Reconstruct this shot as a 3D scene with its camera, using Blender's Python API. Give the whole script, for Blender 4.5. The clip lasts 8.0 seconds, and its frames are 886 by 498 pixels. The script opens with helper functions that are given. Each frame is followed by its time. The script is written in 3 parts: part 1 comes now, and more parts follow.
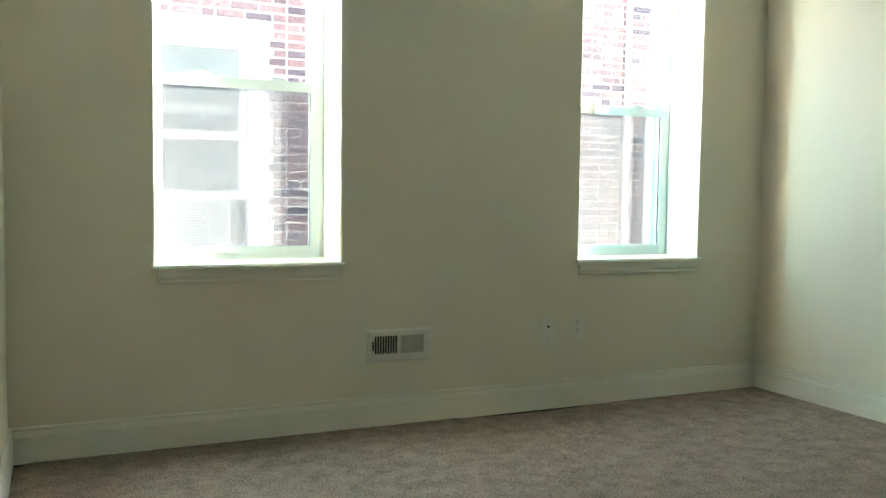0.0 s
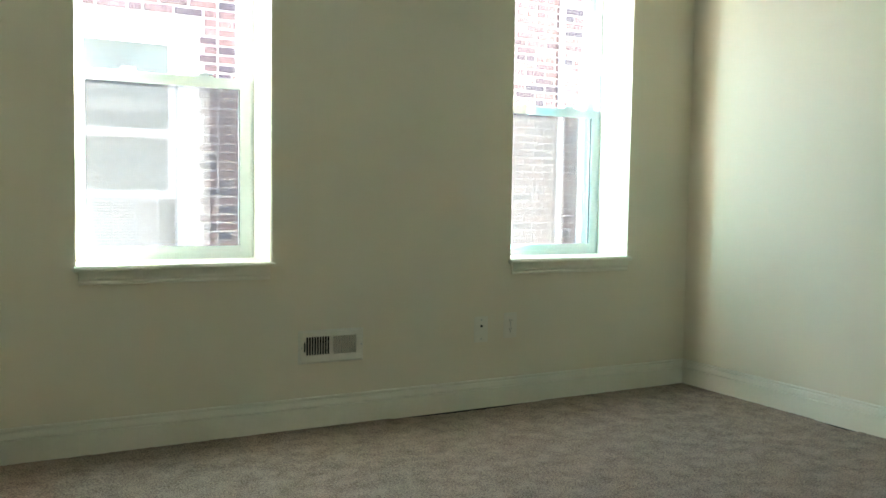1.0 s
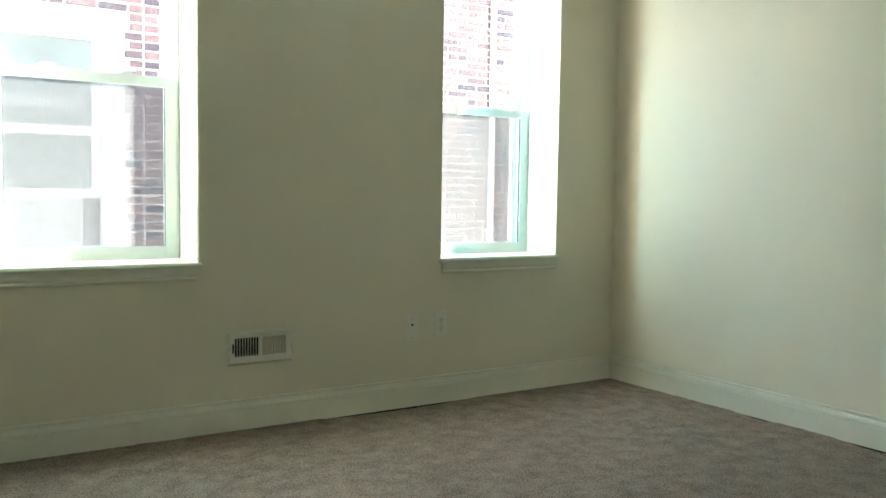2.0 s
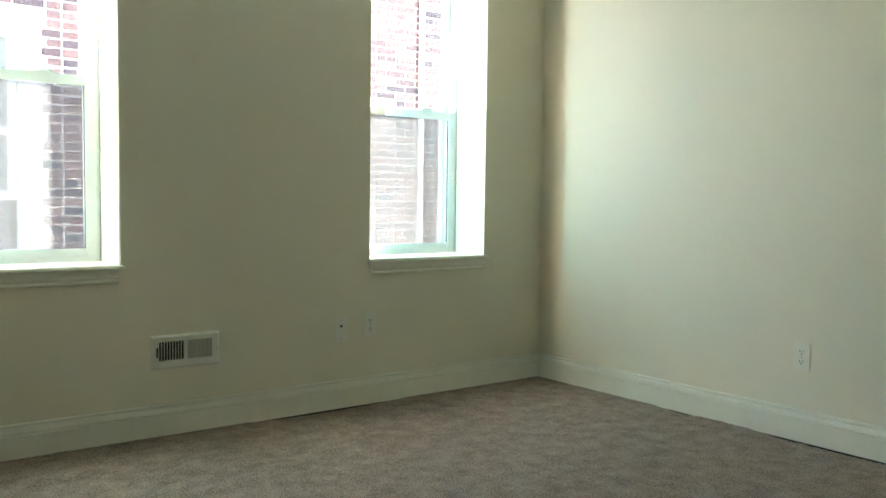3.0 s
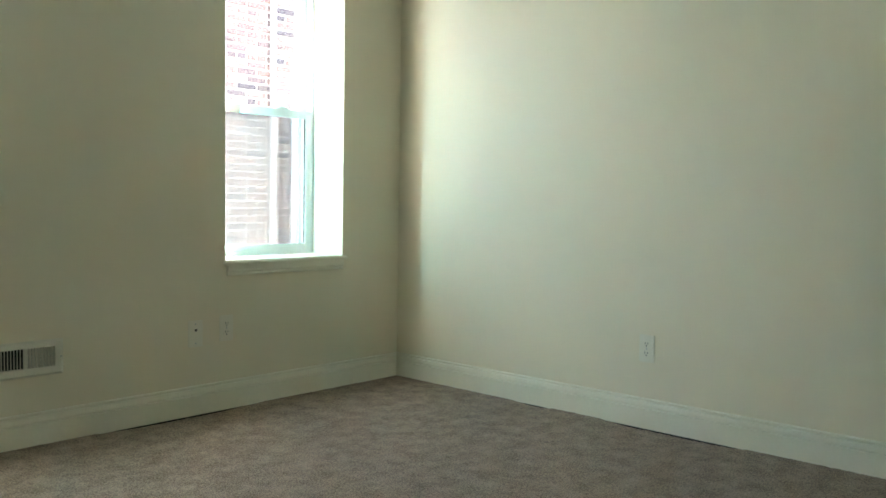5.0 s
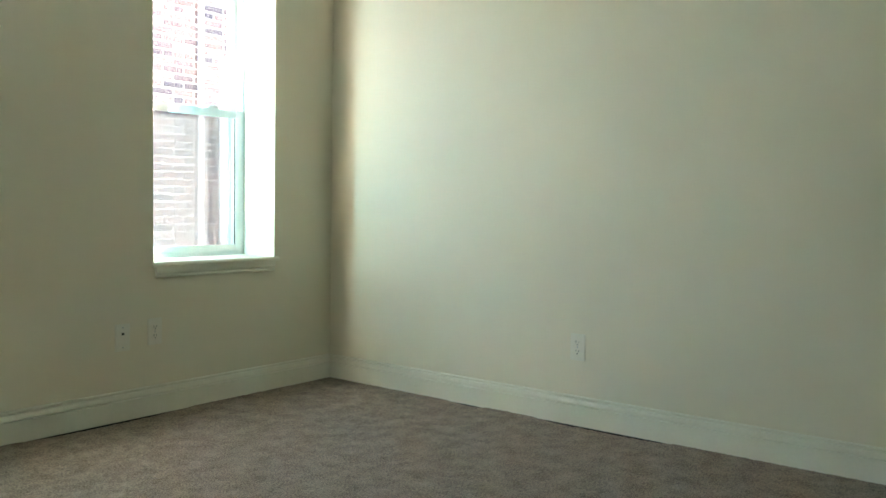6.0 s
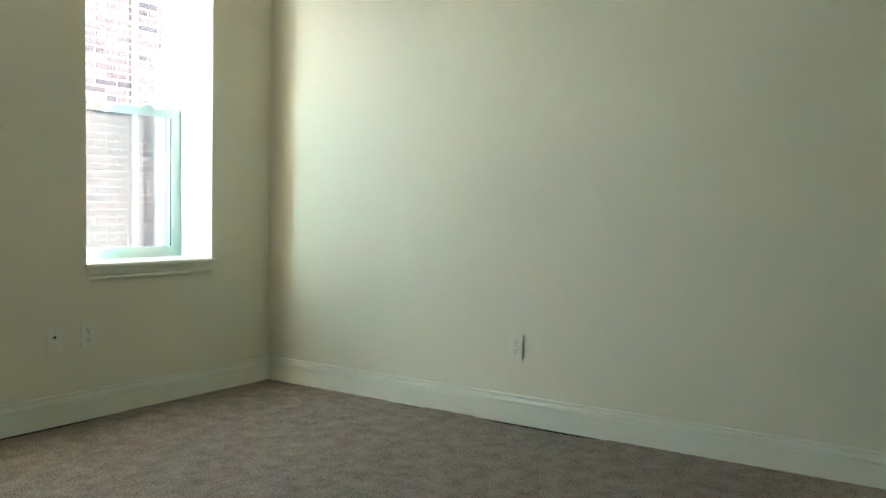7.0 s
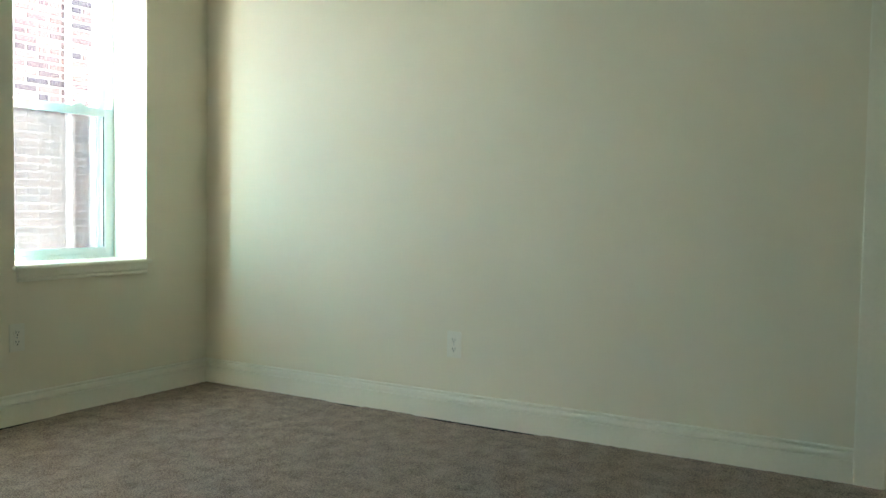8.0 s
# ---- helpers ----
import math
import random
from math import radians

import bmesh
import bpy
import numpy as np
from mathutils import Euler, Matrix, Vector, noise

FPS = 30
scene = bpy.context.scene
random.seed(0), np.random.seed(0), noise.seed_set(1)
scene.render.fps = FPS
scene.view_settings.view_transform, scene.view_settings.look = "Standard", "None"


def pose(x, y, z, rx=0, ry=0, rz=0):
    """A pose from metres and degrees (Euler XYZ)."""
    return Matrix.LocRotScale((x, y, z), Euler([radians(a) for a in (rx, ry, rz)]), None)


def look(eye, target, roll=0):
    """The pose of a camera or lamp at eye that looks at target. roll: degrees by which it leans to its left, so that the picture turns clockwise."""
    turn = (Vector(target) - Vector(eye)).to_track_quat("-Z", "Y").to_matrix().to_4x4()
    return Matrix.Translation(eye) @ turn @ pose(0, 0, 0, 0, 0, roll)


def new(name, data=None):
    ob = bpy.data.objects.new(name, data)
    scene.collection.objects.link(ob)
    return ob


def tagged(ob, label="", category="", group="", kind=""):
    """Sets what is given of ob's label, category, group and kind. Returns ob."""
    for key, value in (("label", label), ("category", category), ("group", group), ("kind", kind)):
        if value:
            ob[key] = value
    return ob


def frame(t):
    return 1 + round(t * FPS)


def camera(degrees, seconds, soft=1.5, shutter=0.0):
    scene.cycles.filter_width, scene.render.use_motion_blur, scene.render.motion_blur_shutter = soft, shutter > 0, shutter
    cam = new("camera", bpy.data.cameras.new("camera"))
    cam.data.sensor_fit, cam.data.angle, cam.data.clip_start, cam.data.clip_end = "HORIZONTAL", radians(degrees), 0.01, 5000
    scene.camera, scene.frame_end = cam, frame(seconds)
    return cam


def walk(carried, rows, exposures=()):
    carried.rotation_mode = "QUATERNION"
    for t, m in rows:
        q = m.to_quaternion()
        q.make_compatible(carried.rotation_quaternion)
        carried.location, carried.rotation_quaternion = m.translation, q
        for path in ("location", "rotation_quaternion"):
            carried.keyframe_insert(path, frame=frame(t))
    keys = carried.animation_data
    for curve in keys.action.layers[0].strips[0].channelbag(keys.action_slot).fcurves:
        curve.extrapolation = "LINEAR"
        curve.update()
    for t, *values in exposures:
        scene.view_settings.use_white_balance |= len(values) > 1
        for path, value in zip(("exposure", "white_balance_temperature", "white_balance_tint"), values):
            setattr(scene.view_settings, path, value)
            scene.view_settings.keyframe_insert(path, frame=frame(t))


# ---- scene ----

# ---------------------------------------------------------------- camera
cam = camera(54.71, 8.0, soft=1.5)
ROWS = [
    (0.0, -3.1904, -3.2178, 0.9389, -24.489, -3.571, 0.762),
    (0.5, -3.1765, -3.2081, 0.9371, -26.541, -3.524, 0.778),
    (1.0, -3.1701, -3.2141, 0.9380, -28.716, -3.528, 0.915),
    (1.5, -3.1615, -3.2254, 0.9444, -30.856, -3.588, 0.959),
    (3.0, -3.1571, -3.2540, 0.9391, -37.659, -3.391, 0.782),
    (3.5, -3.1635, -3.2566, 0.9327, -40.082, -3.245, 0.836),
    (4.0, -3.1760, -3.2505, 0.9298, -42.630, -3.160, 0.819),
    (4.5, -3.1841, -3.2389, 0.9383, -45.168, -3.235, 0.893),
    (6.0, -3.2057, -3.2270, 0.9386, -52.286, -3.097, 0.985),
    (6.5, -3.2163, -3.2317, 0.9434, -54.397, -3.071, 1.127),
    (7.0, -3.2237, -3.2415, 0.9410, -56.311, -2.979, 1.075),
    (7.5, -3.2266, -3.2584, 0.9415, -58.173, -2.943, 1.058),
    (8.0, -3.2235, -3.2789, 0.9302, -59.973, -2.777, 0.969),
]
walk(cam, [(t, pose(x, y, z, 90 + pitch, 0, yaw) @ pose(0, 0, 0, 0, 0, roll)) for t, x, y, z, yaw, pitch, roll in ROWS],
     exposures=[(0.0, 5.88, 6580, 12), (8.0, 5.88, 6580, 12)])

# ---------------------------------------------------------------- light
SUN_TURN, SUN_HEIGHT = 72.0, 55.0          # degrees from +y towards +x, and above the horizon
world = bpy.data.worlds.new("sky")
scene.world = world
world.use_nodes = True
wn = world.node_tree
sky = wn.nodes.new("ShaderNodeTexSky")
sky.sky_type, sky.sun_disc = "NISHITA", False
sky.sun_elevation, sky.sun_rotation = radians(SUN_HEIGHT), radians(SUN_TURN)
back = wn.nodes["Background"]
wn.links.new(sky.outputs[0], back.inputs["Color"])
back.inputs["Strength"].default_value = 0.05

sun = new("sun", bpy.data.lights.new("sun", "SUN"))
sun.data.energy, sun.data.angle, sun.data.color = 3.1, radians(0.6), (1.0, 0.96, 0.90)
sun_way = Vector((math.sin(radians(SUN_TURN)) * math.cos(radians(SUN_HEIGHT)), math.cos(radians(SUN_TURN)) * math.cos(radians(SUN_HEIGHT)), math.sin(radians(SUN_HEIGHT))))
sun.matrix_world = look(sun_way * 30, (0, 0, 0))

# added lamps hidden in each recess, standing in for skylight: one high, one beside
WARM, COOL = (0.55, 0.94, 0.93), (0.22, 0.86, 0.95)
for left, right, step, above, beside, aside, tint in ((-2.862, -2.168, 0.06, 0.02, 0.29, 0.6, WARM), (-1.064, -0.388, 0.20, 0.003, 0.072, 3.0, COOL)):
    for name, wide, high, watts, eye, target, shade in (
            ("window_skylight", right - left - 0.10, 0.34, above, ((left + right) / 2, 0.215, 2.23), ((left + right) / 2, -1.0, 1.93), WARM),
            ("window_sidelight", 0.045, 0.90, beside, (left + step, 0.212, 1.14), (left + aside, -0.9 if aside > 2 else -3.0, 0.80), tint)):
        glow = new(name, bpy.data.lights.new(name, "AREA"))
        glow.data.shape, glow.data.size, glow.data.size_y = "RECTANGLE", wide, high
        glow.data.energy, glow.data.color = watts, shade
        glow.matrix_world = look(eye, target)


# ---------------------------------------------------------------- materials
def nodes_of(name):
    m = bpy.data.materials.new(name)
    m.use_nodes = True
    return m, m.node_tree.nodes, m.node_tree.links


def surface(name, low, high, rough=0.6, grain=300.0, blotch=3.0, bump=0.1, depth=0.001, metal=0.0, rough_var=0.08, blotch_share=0.5, detail=4.0, span=(0.3, 0.7)):
    """A painted, woven or mineral surface: colour between low and high by a coarse and a fine noise, and fine relief."""
    m, n, l = nodes_of(name)
    b = n["Principled BSDF"]
    co = n.new("ShaderNodeTexCoord")
    fine, coarse = n.new("ShaderNodeTexNoise"), n.new("ShaderNodeTexNoise")
    fine.inputs["Scale"].default_value, fine.inputs["Detail"].default_value = grain, detail
    coarse.inputs["Scale"].default_value, coarse.inputs["Detail"].default_value = blotch, 5.0
    for q in (fine, coarse):
        l.new(co.outputs["Object"], q.inputs["Vector"])
    mix = n.new("ShaderNodeMix")
    mix.inputs["Factor"].default_value = blotch_share
    l.new(fine.outputs["Fac"], mix.inputs["A"])
    l.new(coarse.outputs["Fac"], mix.inputs["B"])
    ramp = n.new("ShaderNodeValToRGB")
    ramp.color_ramp.elements[0].position, ramp.color_ramp.elements[1].position = span
    ramp.color_ramp.elements[0].color, ramp.color_ramp.elements[1].color = (*low, 1), (*high, 1)
    l.new(mix.outputs["Result"], ramp.inputs["Fac"])
    l.new(ramp.outputs["Color"], b.inputs["Base Color"])
    b.inputs["Metallic"].default_value = metal
    rr = n.new("ShaderNodeMapRange")
    rr.inputs["To Min"].default_value, rr.inputs["To Max"].default_value = rough - rough_var, rough + rough_var
    l.new(coarse.outputs["Fac"], rr.inputs["Value"])
    l.new(rr.outputs["Result"], b.inputs["Roughness"])
    if bump:
        bp = n.new("ShaderNodeBump")
        bp.inputs["Strength"].default_value, bp.inputs["Distance"].default_value = bump, depth
        l.new(fine.outputs["Fac"], bp.inputs["Height"])
        l.new(bp.outputs["Normal"], b.inputs["Normal"])
    return m


def brick_material(name, single):
    """Old fired brick; each one its own shade of red, brown or burnt black."""
    m, n, l = nodes_of(name)
    b = n["Principled BSDF"]
    if single:
        src = n.new("ShaderNodeObjectInfo").outputs["Random"]
    else:
        src = n.new("ShaderNodeNewGeometry").outputs["Random Per Island"]
    ramp = n.new("ShaderNodeValToRGB")
    e = ramp.color_ramp.elements
    e[0].position, e[0].color = 0.0, (0.045, 0.04, 0.055, 1)
    e[1].position, e[1].color = 1.0, (0.28, 0.18, 0.16, 1)
    for p, c in ((0.20, (0.11, 0.075, 0.08)), (0.45, (0.22, 0.128, 0.115)), (0.75, (0.17, 0.105, 0.10))):
        q = e.new(p)
        q.color = (*c, 1)
    l.new(src, ramp.inputs["Fac"])
    co = n.new("ShaderNodeTexCoord")
    t1 = n.new("ShaderNodeTexNoise")
    t1.inputs["Scale"].default_value, t1.inputs["Detail"].default_value = 45.0, 6.0
    l.new(co.outputs["Object"], t1.inputs["Vector"])
    t1.noise_dimensions = "4D"
    w = n.new("ShaderNodeMath")
    w.operation = "MULTIPLY"
    w.inputs[1].default_value = 40.0
    l.new(src, w.inputs[0])
    l.new(w.outputs[0], t1.inputs["W"])
    k = n.new("ShaderNodeMix")
    k.data_type, k.blend_type = "RGBA", "MULTIPLY"
    k.inputs["Factor"].default_value = 0.75
    g = n.new("ShaderNodeValToRGB")
    g.color_ramp.elements[0].position, g.color_ramp.elements[0].color = 0.36, (0.30, 0.29, 0.31, 1)
    g.color_ramp.elements[1].position, g.color_ramp.elements[1].color = 0.62, (1.45, 1.40, 1.38, 1)
    l.new(t1.outputs["Fac"], g.inputs["Fac"])
    l.new(ramp.outputs["Color"], k.inputs[6])
    l.new(g.outputs["Color"], k.inputs[7])
    l.new(k.outputs[2], b.inputs["Base Color"])
    b.inputs["Roughness"].default_value = 0.9
    bp = n.new("ShaderNodeBump")
    bp.inputs["Strength"].default_value, bp.inputs["Distance"].default_value = 0.5, 0.004
    l.new(t1.outputs["Fac"], bp.inputs["Height"])
    l.new(bp.outputs["Normal"], b.inputs["Normal"])
    return m


def clear_glass(name, gloss=0.06, dust=0.010, tint=(0.96, 0.985, 0.975)):
    """Clear pane with a thin film of dust that catches the light."""
    m, n, l = nodes_of(name)
    n.remove(n["Principled BSDF"])
    a, g, mix = n.new("ShaderNodeBsdfTransparent"), n.new("ShaderNodeBsdfGlossy"), n.new("ShaderNodeMixShader")
    a.inputs["Color"].default_value = (*tint, 1)
    g.inputs["Roughness"].default_value = 0.02
    mix.inputs["Fac"].default_value = gloss
    l.new(a.outputs[0], mix.inputs[1])
    l.new(g.outputs[0], mix.inputs[2])
    film, co, noise_t, rr, last = n.new("ShaderNodeBsdfTranslucent"), n.new("ShaderNodeTexCoord"), n.new("ShaderNodeTexNoise"), n.new("ShaderNodeMapRange"), n.new("ShaderNodeMixShader")
    noise_t.inputs["Scale"].default_value, noise_t.inputs["Detail"].default_value = 25.0, 8.0
    l.new(co.outputs["Object"], noise_t.inputs["Vector"])
    rr.inputs["To Min"].default_value, rr.inputs["To Max"].default_value = dust * 0.5, dust * 1.5
    l.new(noise_t.outputs["Fac"], rr.inputs["Value"])
    l.new(rr.outputs["Result"], last.inputs["Fac"])
    l.new(mix.outputs[0], last.inputs[1])
    l.new(film.outputs[0], last.inputs[2])
    l.new(last.outputs[0], n["Material Output"].inputs["Surface"])
    return m


def mesh_cloth(name, cover=0.55):
    """Fine insect netting: partly open, its pale threads scatter the light that falls on them."""
    m, n, l = nodes_of(name)
    n.remove(n["Principled BSDF"])
    a, d, t = n.new("ShaderNodeBsdfTransparent"), n.new("ShaderNodeBsdfDiffuse"), n.new("ShaderNodeBsdfTranslucent")
    noise_t, co = n.new("ShaderNodeTexNoise"), n.new("ShaderNodeTexCoord")
    noise_t.inputs["Scale"].default_value = 260.0
    l.new(co.outputs["Object"], noise_t.inputs["Vector"])
    rr = n.new("ShaderNodeMapRange")
    rr.inputs["To Min"].default_value, rr.inputs["To Max"].default_value = cover - 0.02, cover + 0.02
    l.new(noise_t.outputs["Fac"], rr.inputs["Value"])
    d.inputs["Color"].default_value = (0.04, 0.04, 0.04, 1)
    t.inputs["Color"].default_value = (0.118, 0.124, 0.124, 1)
    m1, m2 = n.new("ShaderNodeMixShader"), n.new("ShaderNodeMixShader")
    m1.inputs["Fac"].default_value = 0.7
    l.new(d.outputs[0], m1.inputs[1])
    l.new(t.outputs[0], m1.inputs[2])
    l.new(rr.outputs["Result"], m2.inputs["Fac"])
    l.new(a.outputs[0], m2.inputs[1])
    l.new(m1.outputs[0], m2.inputs[2])
    l.new(m2.outputs[0], n["Material Output"].inputs["Surface"])
    return m


PAINT = surface("cream wall paint", (0.80, 0.715, 0.562), (0.84, 0.755, 0.602), rough=0.55, grain=420, blotch=1.3, bump=0.10, depth=0.0006)
CEILING = surface("white ceiling paint", (0.78, 0.77, 0.73), (0.82, 0.81, 0.78), rough=0.8, grain=300, blotch=2, bump=0.1)
TRIM = surface("white trim paint", (0.84, 0.785, 0.66), (0.89, 0.835, 0.71), rough=0.33, grain=90, blotch=5, bump=0.06, depth=0.0006)
VINYL = surface("white vinyl", (0.76, 0.79, 0.79), (0.80, 0.83, 0.83), rough=0.38, grain=60, blotch=4, bump=0.02)
CARPET = surface("brown carpet", (0.14, 0.098, 0.069), (0.455, 0.342, 0.256), rough=0.95, grain=190, blotch=13, bump=0.8, depth=0.004, rough_var=0.04, blotch_share=0.32, detail=8, span=(0.36, 0.65))
PLATE = surface("white plastic", (0.80, 0.75, 0.64), (0.84, 0.79, 0.68), rough=0.35, grain=80, blotch=20, bump=0.02)
ENAMEL = surface("white enamelled steel", (0.74, 0.69, 0.59), (0.80, 0.75, 0.65), rough=0.42, grain=120, blotch=14, bump=0.04)
# near-black: paints shade into hollows; also colours bars, gasket and lever
DARK = surface("black for hollow shade and small parts", (0.012, 0.011, 0.010), (0.02, 0.018, 0.016), rough=0.8, grain=60, blotch=6, bump=0.05)
STEEL = surface("screw steel", (0.45, 0.45, 0.44), (0.6, 0.6, 0.58), rough=0.4, grain=200, blotch=40, metal=0.9)
MORTAR = surface("pale lime mortar", (0.58, 0.555, 0.505), (0.76, 0.735, 0.68), rough=0.95, grain=120, blotch=3, bump=0.6, depth=0.004)
BRICK = brick_material("old red brick", True)
BRICK_FAR = brick_material("old red brick run", False)
OUT_WHITE = surface("weathered white paint", (0.62, 0.62, 0.60), (0.82, 0.82, 0.80), rough=0.6, grain=60, blotch=2.5, bump=0.15)
AC_SHELL = surface("off-white plastic housing", (0.43, 0.425, 0.40), (0.52, 0.515, 0.49), rough=0.5, grain=80, blotch=5, bump=0.05)
LOUVRE_GAP = surface("dark shade of louvre gaps", (0.03, 0.03, 0.03), (0.07, 0.068, 0.065), rough=0.6, grain=200, blotch=6, bump=0.3)
OLD_PANE = surface("dusty window pane", (0.06, 0.09, 0.083), (0.16, 0.215, 0.20), rough=0.05, grain=150, blotch=4, bump=0.0, rough_var=0.03)
OLD_PANE.node_tree.nodes["Principled BSDF"].inputs["Specular IOR Level"].default_value = 1.0   # two panes of glass
PAVING = surface("alley concrete", (0.25, 0.245, 0.235), (0.38, 0.37, 0.355), rough=0.9, grain=90, blotch=1.2, bump=0.4, depth=0.004)
ROOFING = surface("tarred roof", (0.04, 0.04, 0.042), (0.08, 0.08, 0.08), rough=0.9, grain=60, blotch=1.5, bump=0.3)
GLASS = clear_glass("window glass")
NETTING = mesh_cloth("insect netting")


# ---------------------------------------------------------------- mesh helpers
def box(bm, lo, hi, bevel=0.0, seg=2):
    """A box from corner lo to corner hi, with rounded edges if asked."""
    v = [bm.verts.new((x, y, z)) for x in (lo[0], hi[0]) for y in (lo[1], hi[1]) for z in (lo[2], hi[2])]
    f = [bm.faces.new([v[i] for i in q]) for q in ((0, 1, 3, 2), (4, 6, 7, 5), (0, 4, 5, 1), (2, 3, 7, 6), (0, 2, 6, 4), (1, 5, 7, 3))]
    if bevel:
        edges = list({e for q in f for e in q.edges})
        bmesh.ops.bevel(bm, geom=edges, offset=bevel, segments=seg, affect="EDGES", clamp_overlap=True)


def tube(bm, a, b, r, sides=12):
    """A closed round rod from a to b."""
    a, b = Vector(a), Vector(b)
    q = (b - a).to_track_quat("Z", "Y")
    rings = []
    for p in (a, b):
        rings.append([bm.verts.new(p + q @ Vector((r * math.cos(2 * math.pi * i / sides), r * math.sin(2 * math.pi * i / sides), 0))) for i in range(sides)])
    for i in range(sides):
        j = (i + 1) % sides
        bm.faces.new((rings[0][i], rings[0][j], rings[1][j], rings[1][i]))
    bm.faces.new(rings[0][::-1])
    bm.faces.new(rings[1])


def finish(name, bm, material, smooth=False):
    bmesh.ops.recalc_face_normals(bm, faces=bm.faces)
    me = bpy.data.meshes.new(name)
    bm.to_mesh(me)
    bm.free()
    me.materials.append(material)
    if smooth:
        for p in me.polygons:
            p.use_smooth = True
    return me


def part(name, bm, material, parent, label="", smooth=False):
    ob = new(name, finish(name, bm, material, smooth))
    ob.parent = parent
    if label:
        tagged(ob, label)
    return ob


def single(name, bm, material, label, category, kind="", group="", smooth=False):
    return tagged(new(name, finish(name, bm, material, smooth)), label, category, group, kind)


def holder(name, m, label, category, kind="", group=""):
    ob = tagged(new(name), label, category, group, kind)
    ob.matrix_world = m
    return ob


def pierced(us, zs, holes, d0, d1, put, round_at=None, radius=0.004):
    """A wall of thickness d0..d1 with rectangular holes (u0, u1, z0, z1). put(u, d, z) gives the place of a corner.
    The arrises of the holes on side round_at are rounded."""
    bm = bmesh.new()
    us, zs = sorted(set(us) | {h[i] for h in holes for i in (0, 1)}), sorted(set(zs) | {h[i] for h in holes for i in (2, 3)})

    def solid(i, j):
        if not (0 <= i < len(us) - 1 and 0 <= j < len(zs) - 1):
            return False
        u, z = (us[i] + us[i + 1]) / 2, (zs[j] + zs[j + 1]) / 2
        return not any(h[0] < u < h[1] and h[2] < z < h[3] for h in holes)

    known = {}

    def vert(i, j, d):
        if (i, j, d) not in known:
            known[i, j, d] = bm.verts.new(put(us[i], (d0, d1)[d], zs[j]))
        return known[i, j, d]

    for i in range(len(us) - 1):
        for j in range(len(zs) - 1):
            if not solid(i, j):
                continue
            for d in (0, 1):
                bm.faces.new([vert(*q, d) for q in ((i, j), (i + 1, j), (i + 1, j + 1), (i, j + 1))])
            for di, dj, a, b in ((-1, 0, (i, j), (i, j + 1)), (1, 0, (i + 1, j), (i + 1, j + 1)), (0, -1, (i, j), (i + 1, j)), (0, 1, (i, j + 1), (i + 1, j + 1))):
                if not solid(i + di, j + dj):
                    bm.faces.new([vert(*a, 0), vert(*b, 0), vert(*b, 1), vert(*a, 1)])
    if round_at is not None:
        front = {v for (i, j, d), v in known.items() if d == round_at}
        edges = [e for e in bm.edges if e.verts[0] in front and e.verts[1] in front and len(e.link_faces) == 2
                 and sum(all(v in front for v in f.verts) for f in e.link_faces) == 1]
        bmesh.ops.bevel(bm, geom=edges, offset=radius, segments=3, affect="EDGES", clamp_overlap=True)
    return bm


def moulding(profile, along, start, stop, inset0, inset1, out):
    """A straight moulding: profile of (depth, height); along 'x' or 'y', standing out from the wall in direction out (+1 or -1).
    inset0 and inset1: mitre at the ends (1 shortens by the depth, 0 square)."""
    bm = bmesh.new()
    rings = []
    for s, k in ((start, inset0), (stop, inset1)):
        ring = []
        for d, h in profile:
            u = s + k * d
            ring.append(bm.verts.new((u, out * d, h) if along == "x" else (out * d, u, h)))
        rings.append(ring)
    n = len(profile)
    for i in range(n):
        j = (i + 1) % n
        bm.faces.new((rings[0][i], rings[0][j], rings[1][j], rings[1][i]))
    bm.faces.new(rings[0])
    bm.faces.new(rings[1][::-1])
    return bm


# ---------------------------------------------------------------- the room
WEST, SOUTH, TOP = -3.341, -4.30, 2.72      # the room runs from x = WEST to 0 and from y = SOUTH to 0
DEEP = 0.33                                  # inner leaf of the window wall
OUTER = 0.3480                               # outer face of that wall
WIN = {1: (-2.862, -2.168, 0.007), 2: (-1.064, -0.388, -0.007)}   # left, right, rise of each window
HEAD = 2.43
STOOL = 0.667
VENT = (-2.026, -1.809, 0.294, 0.372)
DOOR = (-3.96, -3.152, 0.0, 2.04)


def north(u, d, z):
    return (u, d, z)


holes = [(a, b, STOOL - 0.022 + r, HEAD + r) for a, b, r in WIN.values()]
wall_n = single("wall_north", pierced([WEST - 0.15, 0.15], [0.016, TOP + 0.1], holes + [VENT], 0.0, DEEP, north, 0, 0.005), PAINT,
       "cream painted plaster wall with two deep window recesses", "wall", "structure")
wall_n.data.materials.append(TRIM)          # the returns of the two recesses take the trim material
for p in wall_n.data.polygons:
    if abs(p.normal.y) < 0.5 and p.center.z > 0.5 and any(a - 0.01 < p.center.x < b + 0.01 and p.center.z < HEAD + 0.03 for a, b, r in WIN.values()):
        p.material_index = 1
wall_outer = single("outer_wall", pierced([WEST - 0.15, 3.2], [-3.6, 4.4], holes, DEEP + 0.002, OUTER, north), MORTAR,
       "red brick outer leaf of the window wall", "wall", "structure")


def east(u, d, z):
    return (d, u, z)


